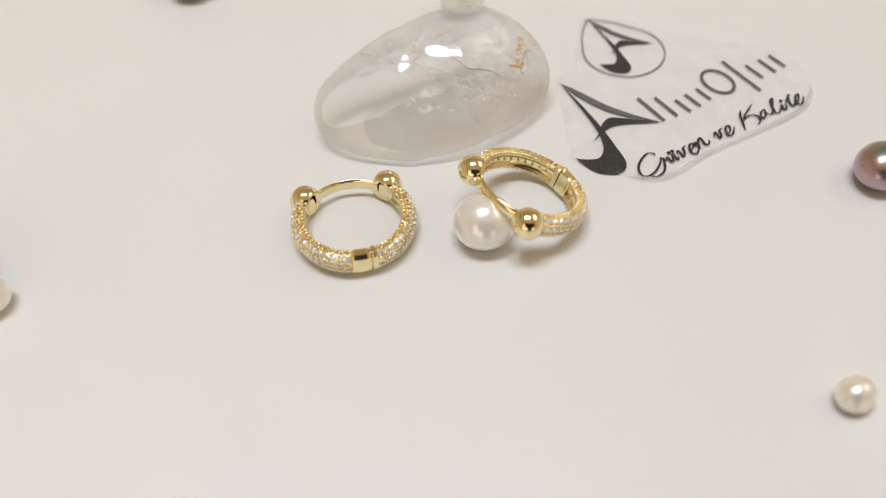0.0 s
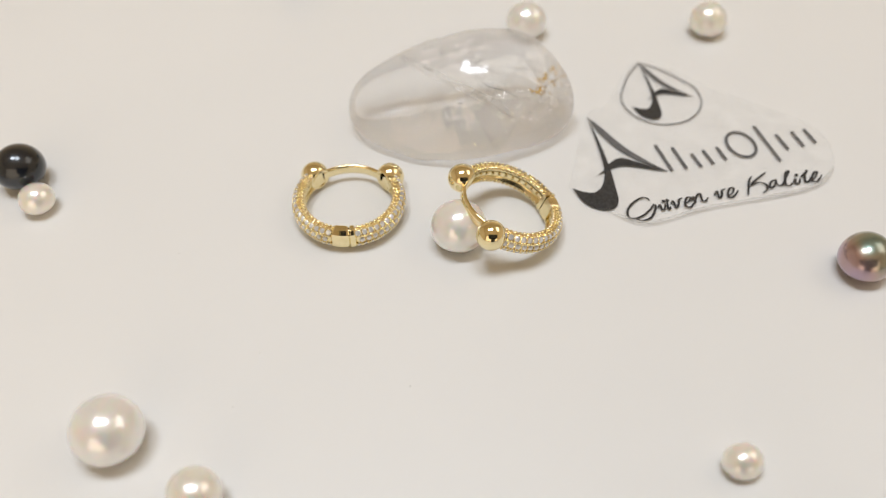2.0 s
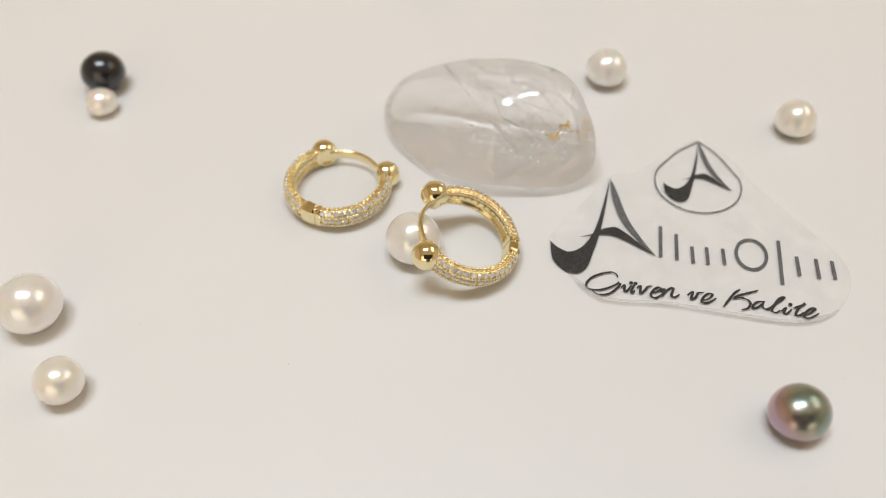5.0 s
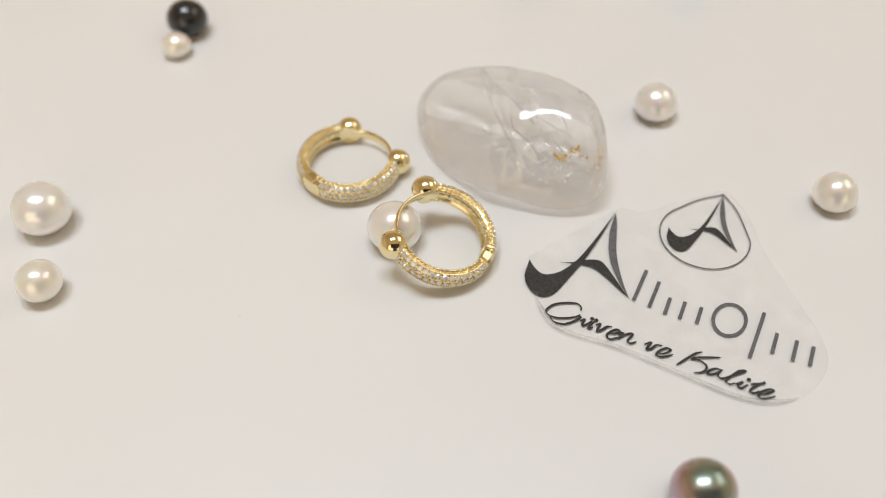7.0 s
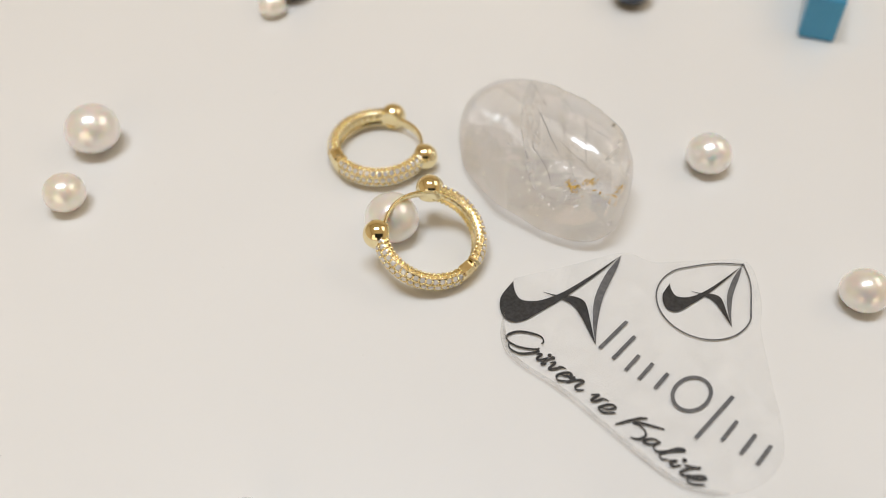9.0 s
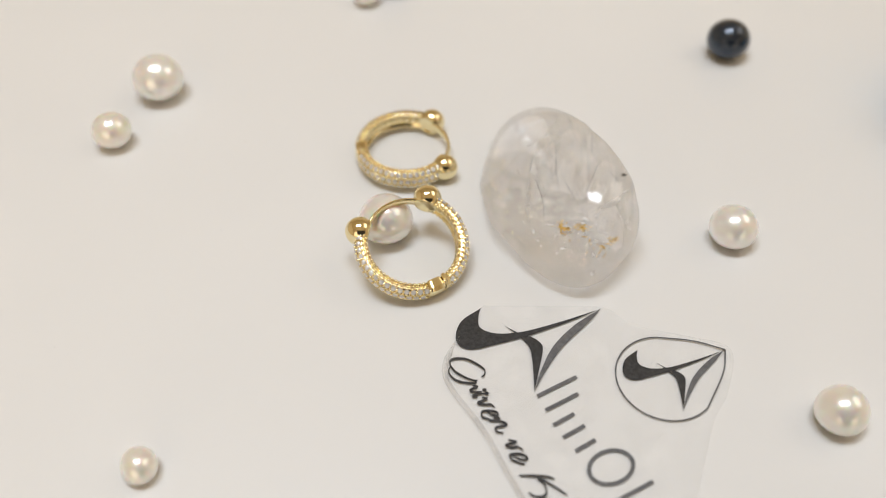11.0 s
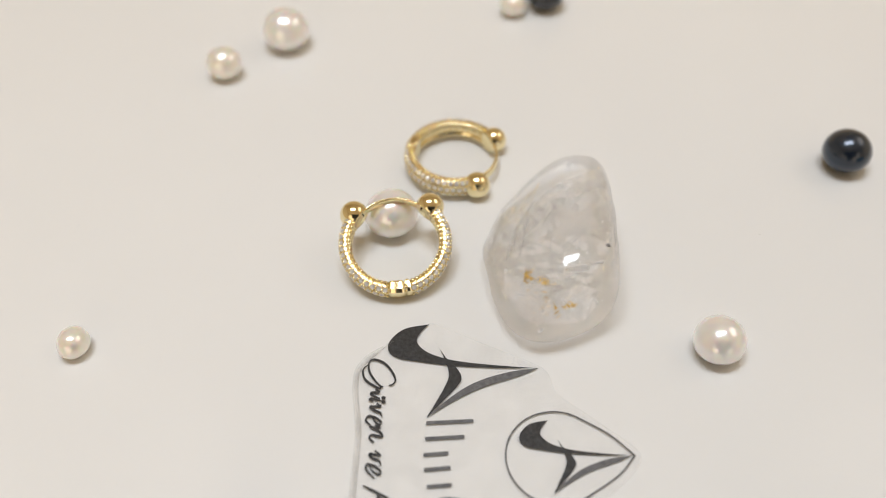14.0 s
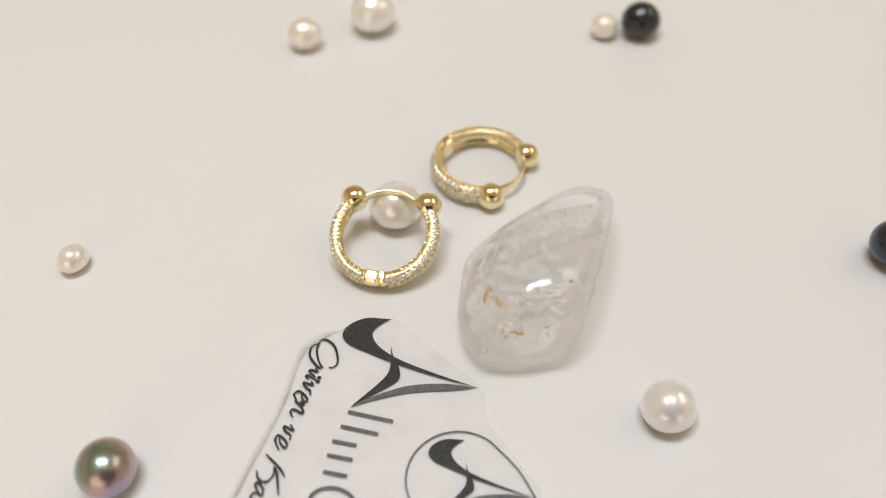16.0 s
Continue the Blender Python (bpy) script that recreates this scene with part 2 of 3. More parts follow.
# ---- phone over the disc, seen only as a dark mirror image; its stand is unseen and added ----
def phone():
    p = thing("phone", "black phone over the disc, on an added unseen stand", "phone")
    m = pose(0, -0.079, 0.0825, 41.8, 0.5, -0.6)
    part("body", box_mesh(bmesh.new(), (0.155, 0.073, 0.008), m @ pose(0.035, -0.028, 0.0115), 0.003), RUBBER, p)
    # made broad to block light from the south and darken the board's middle
    part("shade_arm", box_mesh(bmesh.new(), (0.09, 0.30, 0.008), m @ pose(0.035, -0.17, 0.021), 0.003), STEEL, p)
    part("foot", box_mesh(bmesh.new(), (0.12, 0.08, 0.012), pose(0.035, -0.285, -0.0159), 0.003), STEEL, p)
    return p


phone()


# ---- pearls ----
def pearl(x, y, mid, r, mat, label, seed, tall=0.95, oval=1.0, turn=0.0, group="loose pearls"):
    bm = bmesh.new()
    bmesh.ops.create_icosphere(bm, subdivisions=5, radius=1.0)
    for v in bm.verts:
        d = v.co.copy()
        swell = 1 + 0.018 * noise.noise(d * 0.9 + Vector((seed * 3.1, 0, 0)))
        v.co = Vector((d.x * r * oval, d.y * r / oval, d.z * (r * tall if d.z > 0 else mid))) * swell * MM
        v.co.z = max(v.co.z, -mid * MM)
    ob = part("pearl", bm, mat)
    ob.matrix_basis = pose(x * MM, y * MM, mid * MM, 0, 0, turn)
    tagged(ob, label, "pearl", group)
    MOVERS.append(ob)
    return ob


pearl(1.92, -7.16, 2.45, 3.3, PEARL, "large round white pearl beneath a leaning hoop earring", 1, 0.97)
BIG = pearl(-23.04, -42.72, 2.85, 3.58, PEARL, "largest white pearl with a fine scratch, on the board", 2, 0.93)
def scratch(ob, ways, r, tall, seed):
    """A fine bright line on a pearl, through directions from its middle."""
    bm = bmesh.new()
    last = None
    for p in bezier3(ways):
        d = p.normalized()
        side = d.cross(Vector((0.32, -0.12, -0.38))).normalized()
        u = Vector((d.x / r, d.y / r, d.z / (r * tall))).normalized()
        skin = Vector((u.x * r, u.y * r, u.z * r * tall)) * (1 + 0.018 * noise.noise(u * 0.9 + Vector((seed * 3.1, 0, 0))))
        ring = [bm.verts.new((skin + d * 0.015 * k + side * w) * MM) for k, w in ((0, -0.05), (1, 0), (0, 0.05), (-3, 0))]
        if last:
            for j in range(4):
                bm.faces.new((last[j], last[(j + 1) % 4], ring[(j + 1) % 4], ring[j]))
        last = ring
    part("scratch", bm, PEARL_CREAM, ob, "fine pale scratch")


def bezier3(ways, steps=8):
    ways = [Vector(w) for w in ways]
    return [a.lerp(b, k / steps) for a, b in zip(ways, ways[1:]) for k in range(steps + 1)]


scratch(BIG, ((0.29, -0.585, 0.76), (0.46, -0.65, 0.60), (0.60, -0.70, 0.385), (0.68, -0.63, 0.38)), 3.58, 0.93, 2)
pearl(-12.16, -46.0, 2.3, 2.62, PEARL_CREAM, "medium cream-white button pearl on the board", 3, 0.92)
pearl(-48.36, -16.58, 1.65, 2.15, PEARL_CREAM, "small cream pearl touching a black pearl", 4, 0.9)
pearl(-0.19, 34.67, 2.1, 2.93, PEARL, "white pearl lying behind the quartz stone", 5, 0.93)
pearl(24.9, 42.32, 2.0, 2.72, PEARL_CREAM, "cream-white button pearl beyond the printed film", 6, 0.98)
pearl(36.09, -27.53, 1.3, 1.92, PEARL_CREAM, "small oval white pearl alone on the board", 7, 0.96, 1.06, 30)
pearl(46.87, 1.66, 2.1, 3.1, PEACOCK, "iridescent green and purple peacock pearl", 8, 0.92, 1.03, 60)
pearl(-52.76, -13.04, 2.45, 3.1, BLACK_PEARL, "shiny black pearl beside a small cream pearl", 9, 0.95)
pearl(-38.3, 38.64, 2.6, 3.15, NAVY_PEARL, "dark navy blue pearl alone on the board", 10, 0.95)


# ---- quartz stone ----
RING_LOW = (20.01, 14.83, 10.67, 11.21, 5.5, 12.54, 17.11, 20.28, 17.67, 14.37, 14.33, 12.15)   # every 30 degrees
RING_MID = (14.01, 11.15, 9.34, 11.61, 15.29, 12.26, 6.44, 7.17)                                 # every 45 degrees
RING_TOP = (12.55, 7.91, 6.63, 10.41)                                                            # every 90 degrees
RING_UNDER = (13.41, 11.69, 5.56, 14.31, 13.44, 9.63)                                            # every 60 degrees
FACETS = [(30 * k, 5, h) for k, h in enumerate(RING_LOW)] + [(45 * k, 38, h) for k, h in enumerate(RING_MID)]
FACETS += [(90 * k + 45, 66, h) for k, h in enumerate(RING_TOP)] + [(60 * k, -40, h) for k, h in enumerate(RING_UNDER)]
FACETS += [(0, 90, 6.45), (0, -90, 4.75)]
STONE_MID = Vector((-3.06, 14.40, 4.82))


def facet_way(a, e):
    a, e = radians(a), radians(e)
    return Vector((math.cos(a) * math.cos(e), math.sin(a) * math.cos(e), math.sin(e)))


def quartz():
    ways = [(facet_way(a, e), h) for a, e, h in FACETS]

    def reach(d):
        return sum(max(0.0, d.dot(w) / h) ** 9 for w, h in ways) ** (-1 / 9)

    q = thing("quartz_stone", "tumbled clear quartz stone with veils and rusty inclusions", "crystal")
    bm = bmesh.new()
    bmesh.ops.create_icosphere(bm, subdivisions=6, radius=1.0)
    for v in bm.verts:
        d = v.co.normalized()
        v.co = d * (reach(d) + 0.24 * noise.noise(d * 2.3) + 0.09 * noise.noise(d * 5.5)) * MM
    low = min(v.co.z for v in bm.verts)
    part("body", bm, QUARTZ, q, "clear polished quartz")
    q.location = (STONE_MID.x * MM, STONE_MID.y * MM, -low)
    rnd = random.Random(11)
    # milky healed planes: sheets across the stone, from one end to the other, leaning
    for mat, ends, lean, low_z, high_z in ((VEIL, ((8.4, -6.4), (-12.2, 1.1)), (0.8, 2.4), 0.6, 4.8), (VEIL_THIN, ((9.0, 0.4), (-8.5, 3.4)), (-0.6, 2.0), -2.6, 3.6),
                                           (VEIL_THIN, ((4.0, -7.0), (6.5, 5.5)), (2.4, 0.4), -3.4, 2.0)):
        a, b = Vector(ends[0]), Vector(ends[1])
        bm = bmesh.new()
        bmesh.ops.create_grid(bm, x_segments=40, y_segments=16, size=0.5)
        for v in bm.verts:
            u, w = v.co.x + 0.5, v.co.y + 0.5
            p = a.lerp(b, u) + Vector(lean) * (0.5 - w)
            wave = 0.5 * noise.noise(Vector((u * 4, w * 2, a.x)))
            p = Vector((p.x + wave * 0.4, p.y + wave, low_z + (high_z - low_z) * w))
            limit = reach(p.normalized()) * 0.955
            v.co = (p if p.length < limit else p.normalized() * limit) * MM
        part("veil", bm, mat, q, "milky veil inside the stone")

    def flakes(name, mat, clusters, lo, hi, thin, label):
        """Loose flat chips round each cluster's middle, kept under the skin."""
        bm = bmesh.new()
        for centre, spread, count in clusters:
            for k in range(count):
                p = Vector([c + rnd.gauss(0, w) for c, w in zip(centre, spread)])
                d = p.normalized()
                p = d * min(p.length, reach(d) * 0.965) * MM
                s = lo + (hi - lo) * rnd.random() ** 2
                m = Matrix.Translation(p) @ pose(0, 0, 0, rnd.uniform(-50, 50), rnd.uniform(-50, 50), rnd.uniform(0, 360))
                made = bmesh.ops.create_icosphere(bm, subdivisions=1, radius=1.0, matrix=m @ Matrix.Diagonal((s * rnd.uniform(0.8, 2.6) * MM, s * rnd.uniform(0.4, 1) * MM, s * thin * MM, 1)))
                for v in made["verts"]:
                    v.co += Vector((rnd.gauss(0, 1), rnd.gauss(0, 1), rnd.gauss(0, 0.5))) * s * 0.28 * MM
        part(name, bm, mat, q, label, smooth=False, kind="stuff")

    flakes("rust_flake", RUST, (((10.2, -0.6, 2.4), (1.0, 0.8, 0.4), 60), ((9.2, 1.6, 2.4), (0.5, 0.55, 0.3), 30), ((11.2, 3.0, 1.2), (0.8, 0.6, 0.5), 24),
                                ((9.9, 5.0, 1.4), (0.3, 0.35, 0.2), 14)), 0.04, 0.2, 0.3, "golden rusty inclusions")
    flakes("dark_speck", DARK, (((2.8, 1.0, 4.4), (2.5, 3.0, 0.4), 6), ((9.5, -4.5, 0.8), (1.5, 1.5, 0.5), 4)), 0.03, 0.08, 0.5, "dark mineral specks")
    # sparkle inside the stone, put in as white chips
    flakes("painted_glint", GLINT, (((8.5, 1.0, 0.6), (3.2, 3.4, 1.5), 150), ((1.0, 3.0, 1.6), (4.5, 2.4, 1.3), 60), ((-7.5, -3.0, -0.6), (3.0, 2.0, 1.2), 46)), 0.04, 0.22, 0.1,
           "near-white flakes that paint the sparkle of inner fractures")
    # shell-shaped fractures just under the skin, their mirror gleam painted near-white
    for place, way, long in (((6.3, 3.6, 4.0), (-1.1, 2.0, 0.3), 1.35), ((5.2, 5.6, 4.4), (-1.0, 1.6, 0.2), 0.6), ((-6.1, 2.8, 4.0), (1.0, 1.2, 0), 0.45), ((7.8, 7.1, 2.0), (1.0, 0.6, 0), 0.5),
                             ((0.4, -6.0, 2.4), (1.0, 0.3, 0), 0.5)):
        d = Vector(place).normalized()
        along = Vector(way)
        along = (along - d * along.dot(d)).normalized()
        turn = Matrix((along, d.cross(along), d)).transposed().to_4x4()
        bm = bmesh.new()
        bmesh.ops.create_icosphere(bm, subdivisions=3, radius=1.0)
        for v in bm.verts:
            v.co = Vector((v.co.x * long, v.co.y * long * 0.26 * (1 + 0.4 * v.co.x), v.co.z * 0.05 - 0.1 * v.co.x ** 2)) * MM
        bm.transform(Matrix.Translation(d * reach(d) * 0.95 * MM) @ turn)
        part("fracture_shell", bm, GLINT, q, "shell-shaped fracture, its silvery gleam painted near-white")
    d = Vector((3.5, 6.1, 5.5)).normalized()
    bm = bmesh.new()
    bmesh.ops.create_icosphere(bm, subdivisions=2, radius=0.2 * MM, matrix=Matrix.Translation(d * reach(d) * MM * 0.97) @ Matrix.Diagonal((1, 1.5, 0.6, 1)))
    part("dark_pit", bm, DARK, q, "single dark pit near the skin")
    # hairline cracks, each through a few places inside the stone
    for width, places in ((0.06, ((-3.6, -1.4, 4.6), (1.5, -1.6, 4.9), (6.8, -0.8, 3.4))), (0.05, ((-2.3, 5.7, 4.4), (1.4, 3.5, 5.2), (5.9, 1.8, 4.6), (8.7, 1.4, 3.2))),
                          (0.075, ((0.6, -2.2, 5.4), (3.3, -3.8, 4.3), (7.4, -3.4, 3.3), (11.2, -3.6, 1.6))), (0.08, ((-2.6, 7.4, 2.4), (-0.9, 8.0, 2.2), (3.0, 8.6, 1.8))),
                          (0.05, ((1.0, -4.0, 2.4), (4.6, -4.6, 2.4), (8.0, -3.0, 1.5))), (0.045, ((3.0, -1.0, 4.8), (6.0, 0.4, 4.2), (9.0, 3.0, 2.4))),
                          (0.045, ((11.6, -3.0, 0.6), (10.6, -4.6, 0.4)))):
        way = [Vector(p) for p in places]
        line = bezier([p for p in way], 9)
        bm = bmesh.new()
        last = None
        for k, p in enumerate(line):
            u = k / (len(line) - 1)
            side = (way[-1] - way[0]).cross(Vector((0, 0, 1))).normalized()
            p = p + side * 0.22 * noise.noise(Vector((u * 7, way[0].x, way[0].y)))
            d = p.normalized()
            p = d * min(p.length, reach(d) * 0.95)
            w = width * math.sin(math.pi * min(max(u, 0.04), 0.96)) * (0.8 + 0.5 * noise.noise(Vector((u * 19, way[0].y, 1))))
            ring = [bm.verts.new((p + side * w * cs + Vector((0, 0, w * sn))) * MM) for cs, sn in ((1, 0), (0, 1), (-1, 0), (0, -1))]
            if last:
                for j in range(4):
                    bm.faces.new((last[j], last[(j + 1) % 4], ring[(j + 1) % 4], ring[j]))
            last = ring
        part("crack", bm, CRACK, q, "fine grey crack inside the stone")
    MOVERS.append(q)
    return q


quartz()


# ---- hoop earrings ----
def sweep(bm, profile, start, end, steps, pillow=0.0):
    """Carries a closed (radius, height) profile round the hoop, with caps."""
    rings = []
    for k in range(steps + 1):
        a = radians(start + (end - start) * k / steps)
        q = 1 - pillow * abs(2 * k / steps - 1) ** 6
        rings.append([bm.verts.new(((5.9 + (r - 5.9) * q) * MM * math.cos(a), (5.9 + (r - 5.9) * q) * MM * math.sin(a), z * q * MM)) for r, z in profile])
    n = len(profile)
    for a, b in zip(rings, rings[1:]):
        for k in range(n):
            bm.faces.new((a[k], a[(k + 1) % n], b[(k + 1) % n], b[k]))
    bm.faces.new(rings[0])
    bm.faces.new(rings[-1])
    return bm


BAND = [(5.95 + 0.66 * math.cos(radians(a)), 1.14 * math.sin(radians(a))) for a in range(-90, 91, 15)]
BAND += [(5.62, 1.05), (5.3, 0.88), (5.28, 0.72), (5.55, 0.62), (5.55, -0.62), (5.28, -0.72), (5.3, -0.88), (5.62, -1.05)]
PLATE = [(5.15, -1.15), (5.4, -1.32), (6.2, -1.32), (6.62, -0.95), (6.74, 0), (6.62, 0.95), (6.2, 1.32), (5.4, 1.32), (5.15, 1.15)]
GAP, HINGE, BALL_R, BALL_AT = 47.5, 13.0, 1.72, 6.25


def crystal_mesh():
    bm = bmesh.new()
    rings = []
    for r, z, n in ((0.35, -0.02, 8), (0.35, 0.05, 8), (0.19, 0.19, 8)):
        rings.append([bm.verts.new((r * MM * math.cos(math.pi * (2 * k + (z > 0.1)) / n), r * MM * math.sin(math.pi * (2 * k + (z > 0.1)) / n), z * MM)) for k in range(n)])
    for k in range(8):
        j = (k + 1) % 8
        bm.faces.new((rings[0][k], rings[0][j], rings[1][j], rings[1][k]))
        bm.faces.new((rings[1][k], rings[1][j], rings[2][k]))
        bm.faces.new((rings[1][j], rings[2][j], rings[2][k]))
    bm.faces.new(rings[2])
    me = bpy.data.meshes.new("crystal")
    bmesh.ops.recalc_face_normals(bm, faces=bm.faces)
    bm.to_mesh(me)
    bm.free()
    me.materials.append(CRYSTAL)
    return me


def on_band(angle, r, z, lean):
    """A seat on the band: its z axis points outward, leaning to the hoop's side."""
    return pose(0, 0, 0, 0, 0, angle) @ pose(r * MM, 0, z * MM, 0, 90 - lean, 0)


def earring():
    e = thing("hoop_earring", "gold hoop earring paved with white crystals, two gold balls", "earring", "pair of earrings")
    cut = crystal_mesh()
    for name, start, end in (("pave_band", 90 + GAP + 9, 270 - HINGE), ("pave_band", 270 + HINGE, 450 - GAP - 9)):
        band = part(name, sweep(bmesh.new(), BAND, start, end, 44), GOLD_CAST, e)
        beads = bmesh.new()
        count = int((end - start - 5) / 6.9)
        step = (end - start - 5) / count

        def bead(angle, turn, out, size):
            c, sn = math.cos(radians(turn)), math.sin(radians(turn))
            m = pose(0, 0, 0, 0, 0, angle) @ pose((5.95 + (0.66 + out) * c) * MM, 0, (1.14 + out) * sn * MM)
            bmesh.ops.create_icosphere(beads, subdivisions=2, radius=size * MM, matrix=m)

        for row, turn in ((0, -54), (1, 0), (2, 54)):
            c, sn = math.cos(radians(turn)), math.sin(radians(turn))
            lean = math.degrees(math.atan2(sn / 1.14, c / 0.66))
            for k in range(count + (row != 1)):
                a = start + 2.5 + step * (k + 0.5 * (row == 1))
                stone = new("crystal", cut)
                stone.parent = band
                stone.matrix_basis = on_band(a, 5.95 + 0.66 * c, 1.14 * sn, lean) @ pose(0, 0, 0, 0, 0, (k * 47) % 45)
                if row != 1:
                    bead(a + step / 2, turn * 0.98, 0.08, 0.17)
                    bead(a + step * 0.27, turn * 0.5, 0.09, 0.15)
                    bead(a - step * 0.27, turn * 0.5, 0.09, 0.15)
                else:
                    bead(a + step / 2, 0, 0.09, 0.15)
        rim = int((end - start) / 5.7)
        for side in (-1, 1):
            for k in range(rim + 1):
                a = start + 1 + (end - start - 2) * k / rim
                bead(a, side * 79, 0.06, 0.18)
                for r, z, turn, size in ((5.45, 0.96, 2.85, 0.25), (5.8, 1.13, 0.0, 0.16)):
                    m = pose(0, 0, 0, 0, 0, a + turn) @ pose(r * MM, 0, side * z * MM)
                    bmesh.ops.create_icosphere(beads, subdivisions=2, radius=size * MM, matrix=m)
        for k in range(rim * 2 // 3):
            a = start + 2 + (end - start - 4) * k / (rim * 2 // 3)
            bmesh.ops.create_icosphere(beads, subdivisions=2, radius=0.19 * MM, matrix=pose(0, 0, 0, 0, 0, a) @ pose(5.58 * MM, 0, 0))
        part("bead_setting", beads, GOLD, band, kind="stuff")
    hinge = part("hinge_plate", sweep(bmesh.new(), PLATE, 270 - HINGE, 270 + HINGE - 7, 16, 0.2), GOLD, e, "smooth polished gold hinge", smooth=False)
    part("hinge_knuckle", sweep(bmesh.new(), PLATE, 270 + HINGE - 6.4, 270 + HINGE, 10, 0.15), GOLD, hinge, smooth=False)
    pin = bmesh.new()
    bmesh.ops.create_cone(pin, cap_ends=True, segments=16, radius1=0.3 * MM, radius2=0.3 * MM, depth=2.75 * MM, matrix=pose(0, 0, 0, 0, 0, 276.5) @ pose(6.1 * MM, 0, 0))
    part("hinge_pin", pin, GOLD, hinge)
    for side in (-1, 1):
        a = 90 + side * GAP
        bm = bmesh.new()
        bmesh.ops.create_uvsphere(bm, u_segments=48, v_segments=32, radius=BALL_R * MM)
        # the ball is open and hollow towards the hoop's centre
        bmesh.ops.rotate(bm, verts=bm.verts, cent=(0, 0, 0), matrix=Matrix.Rotation(math.pi / 2, 3, "Y"))
        for v in bm.verts:
            if v.co.x < -1.12 * MM:
                v.co.x = -1.12 * MM + (-1.12 * MM - v.co.x) * 0.6
        bm.transform(pose(0, 0, 0, 0, 0, a) @ pose(BALL_AT * MM, 0, 0))
        part("ball", bm, GOLD, e, "polished gold ball")
    # thin arched post between the balls
    bm = bmesh.new()
    rings = []
    half = radians(GAP)
    for k in range(33):
        u = -1 + k / 16
        a = math.pi / 2 + u * half * 0.86
        r = 5.5 + 0.05 * (1 - u * u)
        ring = []
        for j in range(12):
            b = 2 * math.pi * j / 12
            rr = r + 0.26 * math.cos(b)
            ring.append(bm.verts.new((rr * MM * math.cos(a), rr * MM * math.sin(a), 0.72 * MM * math.sin(b))))
        rings.append(ring)
    for p, q in zip(rings, rings[1:]):
        for j in range(12):
            bm.faces.new((p[j], p[(j + 1) % 12], q[(j + 1) % 12], q[j]))
    part("ear_post", bm, GOLD, e, "thin arched gold post")
    return e


def seat(centre, hinge_to_balls, up):
    z = Vector(up).normalized()
    y = Vector(hinge_to_balls)
    y = (y - z * y.dot(z)).normalized()
    x = y.cross(z)
    m = Matrix((x, y, z)).transposed().to_4x4()
    return Matrix.Translation(Vector(centre) * MM) @ m


HOOP = earring()
HOOP.matrix_basis = seat((-12.07, -6.2, 1.80), (-2.81, 10.33, 0), (0, 0.01, 1))
HOOP2 = copy_thing(HOOP, seat((6.7, -3.45, 3.62), (-7.53, -5.78, 3.7), (0.315, 0.186, 0.931)))
tagged(HOOP, "gold hoop earring paved with white crystals, lying flat")
tagged(HOOP2, "gold hoop earring paved with white crystals, leaning on a pearl")
MOVERS += [HOOP, HOOP2]


# ---- printed film ----
def flat(bm, outline, low, high):
    """A thin plate with that outline, in mm."""
    verts = [bm.verts.new((x * MM, y * MM, high * MM)) for x, y in outline]
    under = [bm.verts.new((x * MM, y * MM, low * MM)) for x, y in outline]
    n = len(verts)
    bmesh.ops.triangle_fill(bm, edges=[bm.edges.new((verts[k], verts[(k + 1) % n])) for k in range(n)], use_beauty=True)
    bmesh.ops.triangle_fill(bm, edges=[bm.edges.new((under[k], under[(k + 1) % n])) for k in range(n)], use_beauty=True)
    for k in range(n):
        j = (k + 1) % n
        bm.faces.new((verts[k], verts[j], under[j], under[k]))
    return bm


def stroke(bm, way, width, low, high, taper=0.0):
    left, right = [], []
    n = len(way)
    for k, p in enumerate(way):
        d = (way[min(k + 1, n - 1)] - way[max(k - 1, 0)]).normalized()
        w = width / 2 * (1 - taper * abs(2 * k / (n - 1) - 1) ** 2)
        left.append(p + Vector((-d.y, d.x)) * w)
        right.append(p - Vector((-d.y, d.x)) * w)
    return flat(bm, left + right[::-1], low, high)


FILM_TOP = 0.22
INK_LOW, INK_HIGH = FILM_TOP + 0.02, FILM_TOP + 0.05
TIP, FOOT, SWASH = (-6.82, 12.24), (-0.6, -0.08), (-13.12, 0.17)
MINI = (4.16, 21.0)


def curled_sheet(edge):
    """The cut film: flat within, its long straight border standing up a little from the board."""
    n = len(edge)
    bm = bmesh.new()
    rings = []
    for inset, rise in ((0.8, 0.0), (0.55, 0.08), (0.28, 0.22), (0.0, 0.42)):
        ring = []
        for k, p in enumerate(edge):
            d = (edge[(k + 1) % n] - edge[k - 1]).normalized()
            q = p + Vector((-d.y, d.x)) * inset
            lift = rise * min(1.0, max(0.0, (-p.y - 3.5) / 3.0))
            ring.append((q.x * MM, q.y * MM, lift * MM))
        rings.append(ring)
    for high, flip in ((FILM_TOP, 1), (FILM_TOP - 0.13, -1)):
        made = [[bm.verts.new((x, y, z + high * MM)) for x, y, z in ring] for ring in rings]
        bmesh.ops.triangle_fill(bm, edges=[bm.edges.new((made[0][k], made[0][(k + 1) % n])) for k in range(n)], use_beauty=True)
        for a, b in zip(made, made[1:]):
            for k in range(n):
                bm.faces.new((a[k], a[(k + 1) % n], b[(k + 1) % n], b[k]))
        if flip > 0:
            top = made[-1]
        else:
            for k in range(n):
                bm.faces.new((top[k], top[(k + 1) % n], made[-1][(k + 1) % n], made[-1][k]))
    return bm


